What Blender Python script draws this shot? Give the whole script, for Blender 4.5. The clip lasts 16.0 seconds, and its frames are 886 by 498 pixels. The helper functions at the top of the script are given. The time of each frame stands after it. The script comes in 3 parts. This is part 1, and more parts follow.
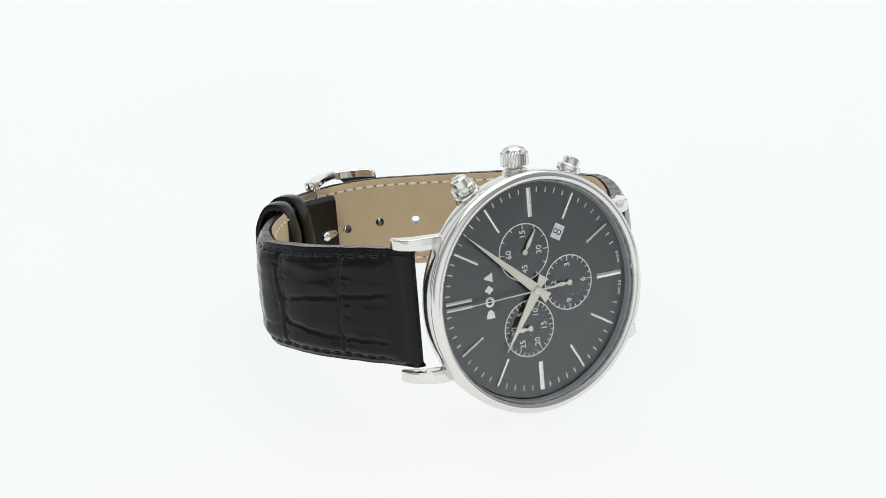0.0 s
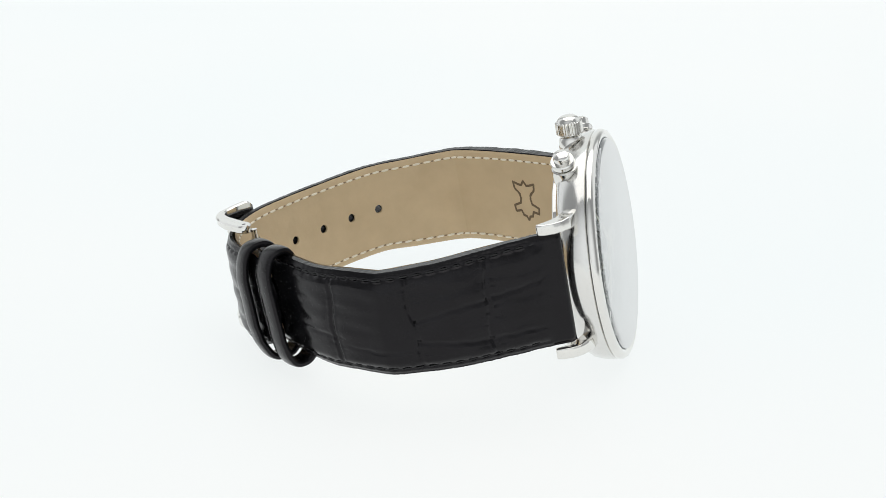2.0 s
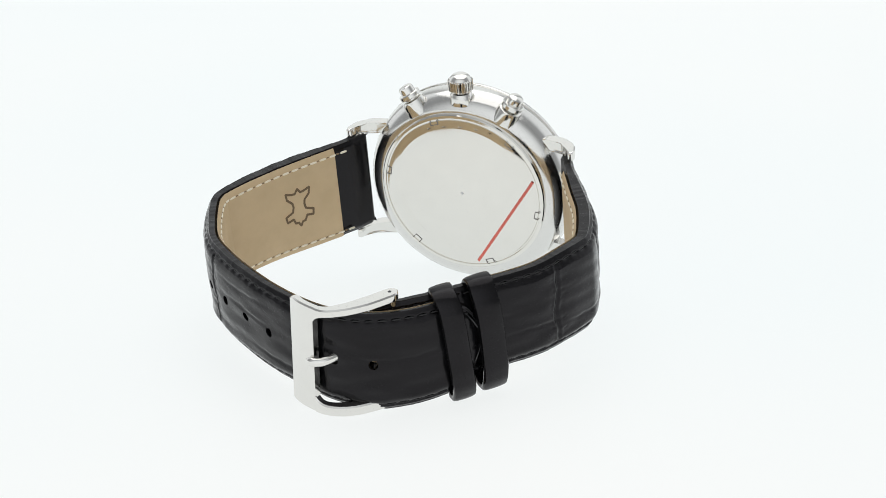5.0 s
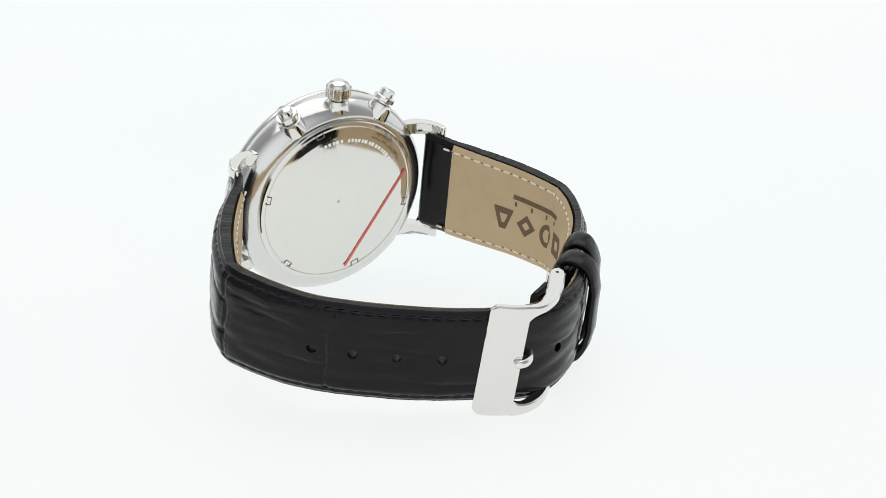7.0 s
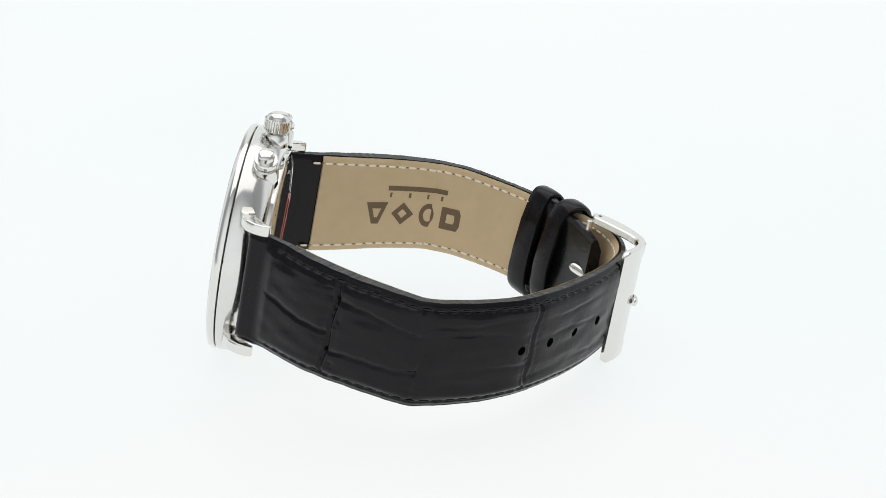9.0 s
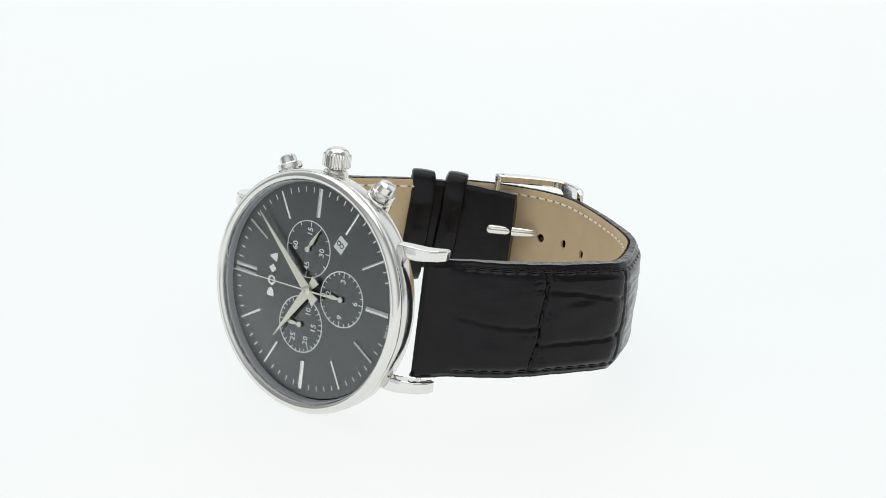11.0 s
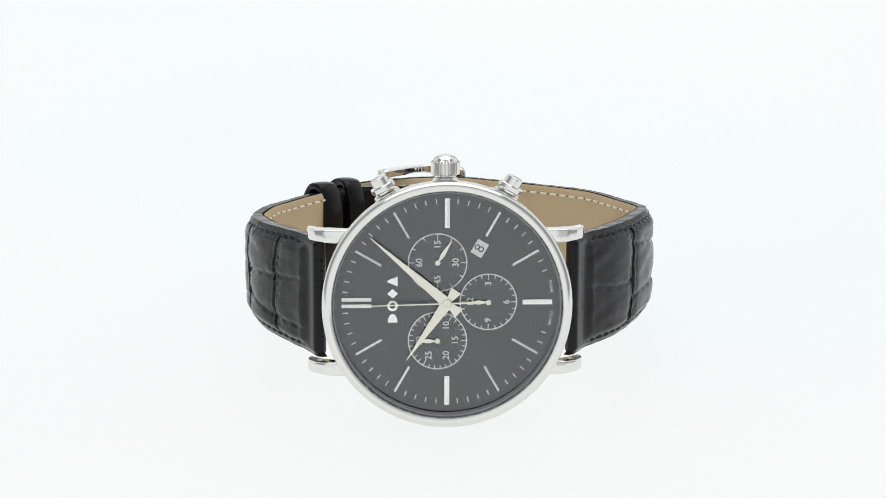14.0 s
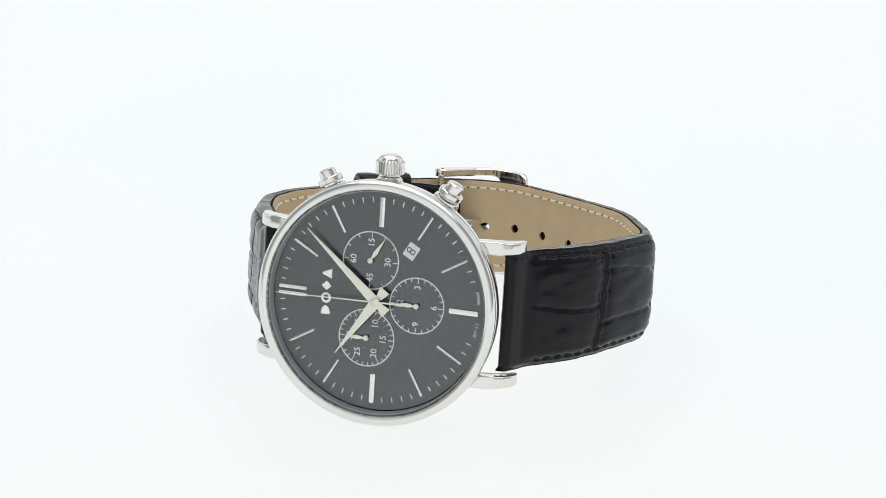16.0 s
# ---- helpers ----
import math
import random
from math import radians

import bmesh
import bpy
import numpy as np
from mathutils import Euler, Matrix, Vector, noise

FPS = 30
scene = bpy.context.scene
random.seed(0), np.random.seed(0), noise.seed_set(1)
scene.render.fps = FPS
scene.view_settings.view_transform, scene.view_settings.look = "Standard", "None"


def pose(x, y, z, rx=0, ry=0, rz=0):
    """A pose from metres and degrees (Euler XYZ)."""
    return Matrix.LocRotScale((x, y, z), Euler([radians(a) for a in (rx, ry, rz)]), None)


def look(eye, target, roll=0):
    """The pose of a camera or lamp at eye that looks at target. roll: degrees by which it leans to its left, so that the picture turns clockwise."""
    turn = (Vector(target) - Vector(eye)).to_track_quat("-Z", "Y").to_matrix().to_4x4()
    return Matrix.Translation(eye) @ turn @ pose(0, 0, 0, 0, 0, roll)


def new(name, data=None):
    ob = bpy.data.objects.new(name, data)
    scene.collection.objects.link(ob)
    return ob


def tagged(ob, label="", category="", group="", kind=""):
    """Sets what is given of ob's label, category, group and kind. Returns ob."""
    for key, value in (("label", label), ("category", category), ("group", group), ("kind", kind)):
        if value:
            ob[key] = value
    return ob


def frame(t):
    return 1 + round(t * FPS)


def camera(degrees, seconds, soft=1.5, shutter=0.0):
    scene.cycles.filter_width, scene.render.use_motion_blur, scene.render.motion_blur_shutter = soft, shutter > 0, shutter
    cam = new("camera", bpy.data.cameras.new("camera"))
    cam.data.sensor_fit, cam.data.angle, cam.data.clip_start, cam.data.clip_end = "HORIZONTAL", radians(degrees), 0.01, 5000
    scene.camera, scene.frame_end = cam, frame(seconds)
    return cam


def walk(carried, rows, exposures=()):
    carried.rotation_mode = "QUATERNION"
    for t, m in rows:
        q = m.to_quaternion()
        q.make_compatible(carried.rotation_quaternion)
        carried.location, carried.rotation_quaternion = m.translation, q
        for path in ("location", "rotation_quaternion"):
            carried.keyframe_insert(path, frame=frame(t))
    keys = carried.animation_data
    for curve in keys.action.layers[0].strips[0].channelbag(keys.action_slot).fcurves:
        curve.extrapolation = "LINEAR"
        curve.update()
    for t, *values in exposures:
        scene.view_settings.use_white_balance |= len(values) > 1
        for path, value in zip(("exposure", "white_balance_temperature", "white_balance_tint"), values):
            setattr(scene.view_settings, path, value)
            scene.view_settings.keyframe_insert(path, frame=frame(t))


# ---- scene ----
# Camera: fixed, looking down on the table by about 21 degrees.
FLOOR = 0.0180                      # the turning axis' origin above the table
EYE = Vector((0.0, -0.32753, 0.12403 + FLOOR))
cam = camera(26.32, 16.0, soft=0.8)
AIM = EYE + Vector((0.01004, 0.93511, -0.35414))
walk(cam, [(0.0, look(EYE, AIM)), (16.0, look(EYE, AIM))])

# ---- world and light: made-up direction levels, an added overhead lamp, a glowing white table ----
world = bpy.data.worlds.new("world")
scene.world = world
world.use_nodes = True
wn, wl = world.node_tree.nodes, world.node_tree.links
wn["Background"].inputs["Color"].default_value = (0.95, 0.98, 1.0, 1)
way, face, soften, level = wn.new("ShaderNodeTexCoord"), wn.new("ShaderNodeVectorMath"), wn.new("ShaderNodeMapRange"), wn.new("ShaderNodeValToRGB")
face.operation = "DOT_PRODUCT"
face.inputs[1].default_value = (-0.12, -0.98, 0.10)      # 1 towards the camera's side, -1 at the far side
soften.inputs["From Min"].default_value, soften.inputs["From Max"].default_value = -1.0, 1.0
level.color_ramp.interpolation = "EASE"
# made-up levels: bright front and back, dim sides, set for the watch's reflections
for at, v in ((0.0, 0.97), (0.35, 0.92), (0.52, 0.37), (0.70, 0.32), (1.0, 1.0)):
    stop = level.color_ramp.elements[0] if at == 0 else level.color_ramp.elements[-1] if at == 1 else level.color_ramp.elements.new(at)
    stop.color = (v, v, v, 1)
gain = wn.new("ShaderNodeMath")
gain.operation, gain.inputs[1].default_value = "MULTIPLY", 1.0
wl.new(way.outputs["Generated"], face.inputs[0])
wl.new(face.outputs["Value"], soften.inputs["Value"])
wl.new(soften.outputs["Result"], level.inputs["Fac"])
wl.new(level.outputs["Color"], gain.inputs[0])
wl.new(gain.outputs["Value"], wn["Background"].inputs["Strength"])


def added_lamp(width, height, watts, eye, target, colour):
    lamp = bpy.data.lights.new("added_lamp", "AREA")
    lamp.shape, lamp.size, lamp.size_y, lamp.energy, lamp.color = "RECTANGLE", width, height, watts, colour
    new("added_lamp", lamp).matrix_world = look(eye, target)


# unseen lamp, added overhead to brighten the watch from above
added_lamp(1.3, 1.1, 4.6, (0.0, 0.1, 1.0), (0, 0, 0), (1.0, 0.99, 0.97))

MM = 0.001
# The watch's own axes (6 o'clock, 3 o'clock, out of the dial) in the table's space.
AXES = Matrix(((0.9994, 0.0321, -0.0110), (0.0051, 0.1790, 0.9838), (0.0335, -0.9833, 0.1787))).transposed()
SEAT = Matrix.Translation((0.00382, -0.03301, 0.00294 + FLOOR)) @ AXES.to_quaternion().to_matrix().to_4x4()


# ---- materials ----
def material(name):
    m = bpy.data.materials.new(name)
    m.use_nodes = True
    nt = m.node_tree
    return m, nt.nodes, nt.links, nt.nodes["Principled BSDF"]


def coords(n, l, scale=1000.0):
    tc, mp = n.new("ShaderNodeTexCoord"), n.new("ShaderNodeMapping")
    mp.inputs["Scale"].default_value = (scale,) * 3
    l.new(tc.outputs["Object"], mp.inputs["Vector"])
    return mp.outputs["Vector"]


def noise_node(n, l, vec, scale, detail=4.0, rough=0.55):
    t = n.new("ShaderNodeTexNoise")
    t.inputs["Scale"].default_value, t.inputs["Detail"].default_value, t.inputs["Roughness"].default_value = scale, detail, rough
    l.new(vec, t.inputs["Vector"])
    return t.outputs["Fac"]


def ramp(n, l, fac, a, b, lo=0.0, hi=1.0):
    r = n.new("ShaderNodeMapRange")
    r.inputs["From Min"].default_value, r.inputs["From Max"].default_value = lo, hi
    r.inputs["To Min"].default_value, r.inputs["To Max"].default_value = a, b
    l.new(fac, r.inputs["Value"])
    return r.outputs["Result"]


def mix_colour(n, l, fac, a, b):
    m = n.new("ShaderNodeMix")
    m.data_type = "RGBA"
    m.inputs[6].default_value, m.inputs[7].default_value = (*a, 1), (*b, 1)
    l.new(fac, m.inputs[0])
    return m.outputs[2]


def bump(n, l, height, strength, distance, normal=None):
    b = n.new("ShaderNodeBump")
    b.inputs["Strength"].default_value, b.inputs["Distance"].default_value = strength, distance
    l.new(height, b.inputs["Height"])
    if normal:
        l.new(normal, b.inputs["Normal"])
    return b.outputs["Normal"]


def steel(name, colour, rough, spread=0.05, fine=0.0):
    m, n, l, p = material(name)
    v = coords(n, l)
    p.inputs["Metallic"].default_value = 1.0
    l.new(mix_colour(n, l, noise_node(n, l, v, 0.25), [c * 0.95 for c in colour], colour), p.inputs["Base Color"])
    l.new(ramp(n, l, noise_node(n, l, v, 1.6, 6), rough, rough + spread, 0.3, 0.7), p.inputs["Roughness"])
    if fine:
        l.new(bump(n, l, noise_node(n, l, v, 9.0, 3), fine, 0.00002), p.inputs["Normal"])
    return m


def leather(name, dark, light, rough, grain, spec=0.5):
    m, n, l, p = material(name)
    v = coords(n, l)
    big, small = noise_node(n, l, v, 0.18, 3), noise_node(n, l, v, 2.5, 5)
    l.new(mix_colour(n, l, ramp(n, l, big, 0, 1, 0.3, 0.7), dark, light), p.inputs["Base Color"])
    l.new(ramp(n, l, small, rough - 0.08, rough + 0.1, 0.3, 0.7), p.inputs["Roughness"])
    p.inputs["Specular IOR Level"].default_value = spec
    p.inputs["Specular Tint"].default_value = (1.0, 0.955, 1.0, 1)
    vo = n.new("ShaderNodeTexVoronoi")
    vo.inputs["Scale"].default_value = 2.2
    l.new(v, vo.inputs["Vector"])
    one = bump(n, l, vo.outputs["Distance"], grain, 0.00006)
    two = bump(n, l, noise_node(n, l, v, 0.7, 4), grain * 1.8, 0.00025, one)
    l.new(two, p.inputs["Normal"])
    return m


def plain(name, colour, rough=0.5, metal=0.0, vary=0.9):
    m, n, l, p = material(name)
    v = coords(n, l)
    l.new(mix_colour(n, l, noise_node(n, l, v, 1.2, 4), [c * vary for c in colour], colour), p.inputs["Base Color"])
    p.inputs["Roughness"].default_value, p.inputs["Metallic"].default_value = rough, metal
    return m


STEEL = steel("polished_steel", (0.80, 0.79, 0.76), 0.07)
STEEL_BACK = steel("satin_steel", (0.80, 0.785, 0.745), 0.05, 0.03, 0.05)
STEEL_CASE = steel("satin_case_steel", (0.76, 0.752, 0.73), 0.13)
STEEL_HAND = steel("hand_steel", (0.82, 0.79, 0.69), 0.3)
STEEL_MARK = steel("marker_steel", (0.88, 0.88, 0.85), 0.22)
BLACK = leather("black_leather", (0.003, 0.003, 0.0034), (0.0055, 0.0055, 0.0064), 0.19, 0.09, 0.24)
TAN = leather("tan_lining_leather", (0.54, 0.41, 0.25), (0.60, 0.46, 0.285), 0.6, 0.15, 0.3)
STAMP = plain("stamped_leather", (0.15, 0.10, 0.055), 0.7)
PRICK = plain("stitch_prick", (0.22, 0.155, 0.09), 0.8)
CREAM = plain("cream_thread", (0.86, 0.80, 0.66), 0.7)
THREAD = plain("black_thread", (0.008, 0.008, 0.009), 0.6)
PRINT = plain("white_print", (0.78, 0.78, 0.76), 0.45)
DATE = plain("date_white", (0.80, 0.82, 0.82), 0.5)
INK = plain("black_ink", (0.03, 0.03, 0.035), 0.5)
RED = plain("red_film", (0.80, 0.17, 0.13), 0.35)
FLANGE = steel("flange_steel", (0.62, 0.63, 0.64), 0.42)
RING = plain("grey_inner_ring", (0.42, 0.43, 0.45), 0.2)
NOTCH_SHADE = steel("painted_shade_steel", (0.22, 0.21, 0.20), 0.35)


def sunburst(name, colour, rough, aniso, metal):
    m, n, l, p = material(name)
    v = coords(n, l)
    p.inputs["Metallic"].default_value = metal
    g = n.new("ShaderNodeTexNoise")
    g.inputs["Scale"].default_value, g.inputs["Detail"].default_value = 0.35, 3.0
    l.new(v, g.inputs["Vector"])
    l.new(mix_colour(n, l, g.outputs["Fac"], [c * 0.9 for c in colour], colour), p.inputs["Base Color"])
    p.inputs["Roughness"].default_value, p.inputs["Anisotropic"].default_value = rough, aniso
    p.inputs["Coat Weight"].default_value, p.inputs["Coat IOR"].default_value, p.inputs["Coat Roughness"].default_value = 1.0, 1.9, 0.26
    t = n.new("ShaderNodeTangent")
    t.direction_type, t.axis = "RADIAL", "Z"
    l.new(t.outputs["Tangent"], p.inputs["Tangent"])
    return m


DIAL = sunburst("black_sunburst_dial", (0.020, 0.024, 0.028), 0.48, 0.0, 0.3)
SUBDIAL = sunburst("circular_brushed_subdial", (0.045, 0.05, 0.055), 0.26, 0.95, 0.85)


def crystal_glass():
    m, n, l, p = material("sapphire_glass")
    n.remove(p)
    lw, steep = n.new("ShaderNodeLayerWeight"), n.new("ShaderNodeMapRange")
    lw.inputs["Blend"].default_value = 0.5
    steep.interpolation_type = "SMOOTHSTEP"
    steep.inputs["From Min"].default_value, steep.inputs["From Max"].default_value = 0.27, 0.9
    steep.inputs["To Min"].default_value, steep.inputs["To Max"].default_value = 0.004, 1.0
    l.new(lw.outputs["Facing"], steep.inputs["Value"])
    gl, tr, mx = n.new("ShaderNodeBsdfGlossy"), n.new("ShaderNodeBsdfTransparent"), n.new("ShaderNodeMixShader")
    gl.inputs["Roughness"].default_value = 0.0
    l.new(steep.outputs["Result"], mx.inputs[0])
    l.new(tr.outputs[0], mx.inputs[1])
    l.new(gl.outputs[0], mx.inputs[2])
    l.new(mx.outputs[0], n["Material Output"].inputs["Surface"])
    return m


def clear_glass():
    m, n, l, p = material("glass_underside")
    n.remove(p)
    tr = n.new("ShaderNodeBsdfTransparent")
    tr.inputs["Color"].default_value = (0.97, 0.98, 0.98, 1)
    l.new(tr.outputs[0], n["Material Output"].inputs["Surface"])
    return m


GLASS, CLEAR = crystal_glass(), clear_glass()


def glowing_table():
    m, n, l, p = material("glowing_white_sheet")
    v = coords(n, l, 1.0)
    fac = ramp(n, l, noise_node(n, l, v, 3.0, 2), 0, 1, 0.35, 0.65)
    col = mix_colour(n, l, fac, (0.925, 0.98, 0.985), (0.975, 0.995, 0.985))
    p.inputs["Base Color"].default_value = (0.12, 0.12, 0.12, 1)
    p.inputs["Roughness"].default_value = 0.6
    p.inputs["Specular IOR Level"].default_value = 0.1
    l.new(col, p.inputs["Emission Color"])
    # the sheet is no lamp: added emission whitens it, fading to both sides
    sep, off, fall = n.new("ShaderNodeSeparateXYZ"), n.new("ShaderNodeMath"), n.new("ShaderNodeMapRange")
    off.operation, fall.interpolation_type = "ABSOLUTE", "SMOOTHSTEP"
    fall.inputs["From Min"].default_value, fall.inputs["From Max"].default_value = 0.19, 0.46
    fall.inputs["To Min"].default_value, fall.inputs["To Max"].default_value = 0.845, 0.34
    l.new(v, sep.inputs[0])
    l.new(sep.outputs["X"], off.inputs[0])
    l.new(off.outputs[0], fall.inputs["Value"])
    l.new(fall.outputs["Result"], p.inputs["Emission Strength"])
    return m


TABLE = glowing_table()


# ---- mesh helpers; lengths in millimetres of the watch's own space ----
def part(name, bm, mat, parent, label="", smooth=True, angle=35):
    bmesh.ops.recalc_face_normals(bm, faces=bm.faces)
    for v in bm.verts:
        v.co *= MM
    me = bpy.data.meshes.new(name)
    if smooth:
        for f in bm.faces:
            f.smooth = True
        for e in bm.edges:
            if len(e.link_faces) == 2 and e.calc_face_angle(0) > radians(angle):
                e.smooth = False
    bm.to_mesh(me)
    bm.free()
    for one in (mat if isinstance(mat, (list, tuple)) else (mat,)):
        me.materials.append(one)
    ob = new(name, me)
    ob.parent = parent
    if parent is watch:
        ob.matrix_basis = SEAT @ Matrix.Translation((0, -0.0003, 0)) if name in ("case", "bezel", "flange", "crystal", "lug") else SEAT
    if label:
        tagged(ob, label)
    return ob


def revolve(bm, profile, steps=96, m=None, closed=False):
    """Turn a profile of (radius, height) about Z."""
    rings = []
    for r, h in profile:
        if r < 1e-6:
            rings.append([bm.verts.new((0, 0, h))])
        else:
            rings.append([bm.verts.new((r * math.cos(2 * math.pi * i / steps), r * math.sin(2 * math.pi * i / steps), h)) for i in range(steps)])
    pairs = list(zip(rings, rings[1:])) + ([(rings[-1], rings[0])] if closed else [])
    for a, b in pairs:
        for i in range(steps):
            j = (i + 1) % steps
            q = [a[i % len(a)], a[j % len(a)], b[j % len(b)], b[i % len(b)]]
            u = []
            for x in q:
                if x not in u:
                    u.append(x)
            if len(u) > 2:
                bm.faces.new(u)
    if m:
        bmesh.ops.transform(bm, matrix=m, verts=[v for r in rings for v in r])
    return bm


def prism(bm, outline, z0, z1, bevel=0.0, m=None, segments=2):
    """A flat outline of (x, y), raised from z0 to z1."""
    low = [bm.verts.new((x, y, z0)) for x, y in outline]
    top = [bm.verts.new((x, y, z1)) for x, y in outline]
    n = len(outline)
    faces = [bm.faces.new(top), bm.faces.new(low[::-1])]
    faces += [bm.faces.new((low[i], low[(i + 1) % n], top[(i + 1) % n], top[i])) for i in range(n)]
    verts = low + top
    if bevel:
        edges = list({e for f in faces for e in f.edges})
        r = bmesh.ops.bevel(bm, geom=edges, offset=bevel, segments=segments, affect="EDGES", profile=0.6)
        verts = list({v for v in r["verts"]} | {v for v in verts if v.is_valid})
    if m:
        bmesh.ops.transform(bm, matrix=m, verts=verts)
    return bm


def box(bm, x0, x1, y0, y1, z0, z1, bevel=0.0, m=None):
    return prism(bm, [(x0, y0), (x1, y0), (x1, y1), (x0, y1)], z0, z1, bevel, m)


def ring_flat(bm, r0, r1, z0, z1, steps=72, m=None):
    return revolve(bm, [(r0, z0), (r0, z1), (r1, z1), (r1, z0)], steps, m, closed=True)


def turn(deg):
    return Matrix.Rotation(radians(deg), 4, "Z")


def lettering(text, size, x, y, z, deg, thick=0.03, weight=0.012):
    cu = bpy.data.curves.new("lettering", "FONT")
    cu.body, cu.size, cu.align_x, cu.align_y, cu.extrude, cu.resolution_u = text, size, "CENTER", "CENTER", thick, 3
    cu.offset = weight * size
    ob = bpy.data.objects.new("lettering", cu)
    scene.collection.objects.link(ob)
    me = bpy.data.meshes.new_from_object(ob.evaluated_get(bpy.context.evaluated_depsgraph_get()))
    bm = bmesh.new()
    bm.from_mesh(me)
    bpy.data.objects.remove(ob)
    bpy.data.meshes.remove(me)
    bmesh.ops.transform(bm, matrix=Matrix.Translation((x, y, z)) @ turn(deg), verts=bm.verts)
    return bm


def spline(points, step):
    """Catmull-Rom through the points, resampled at even steps. Returns positions and the running length."""
    p = [np.array(q, float) for q in points]
    p = [2 * p[0] - p[1]] + p + [2 * p[-1] - p[-2]]
    out = []
    for i in range(1, len(p) - 2):
        for t in np.linspace(0, 1, 40, endpoint=False):
            out.append(0.5 * (2 * p[i] + (p[i + 1] - p[i - 1]) * t + (2 * p[i - 1] - 5 * p[i] + 4 * p[i + 1] - p[i + 2]) * t * t
                              + (3 * p[i] - p[i - 1] - 3 * p[i + 1] + p[i + 2]) * t ** 3))
    out.append(p[-2])
    out = np.array(out)
    d = np.concatenate([[0], np.cumsum(np.linalg.norm(np.diff(out[:, [0, 1]], axis=0), axis=1))])
    s = np.linspace(0, d[-1], max(2, int(d[-1] / step) + 1))
    return np.stack([np.interp(s, d, out[:, k]) for k in range(out.shape[1])], 1), s


# ---- ground ----
def build_ground():
    """A white sheet made to glow: flat under the watch, swept up into an unseen back wall."""
    line = [(-650, 0), (450, 0)] + [(450 + 300 * math.sin(radians(a)), 300 - 300 * math.cos(radians(a))) for a in range(6, 91, 6)] + [(750, 1000)]
    half = 600
    bm = bmesh.new()
    rows = [[bm.verts.new((x, y, z)) for x in (-half, half)] for y, z in line]
    under = [[bm.verts.new((x, y + 10 * (z > 0), z - 10)) for x in (-half, half)] for y, z in line]
    for a, b in ((rows, 1), (under, -1)):
        for p, q in zip(a, a[1:]):
            f = bm.faces.new((p[0], p[1], q[1], q[0])[::b])
            f.smooth = True
    for v in bm.verts:
        v.co *= MM
    me = bpy.data.meshes.new("ground")
    bm.to_mesh(me)
    bm.free()
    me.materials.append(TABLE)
    tagged(new("ground", me), "seamless white sweep with added glow and unseen back wall", "table", kind="structure")


build_ground()

watch = tagged(new("wristwatch"), "steel chronograph wristwatch, black dial and leather strap, lying on its side", "watch")


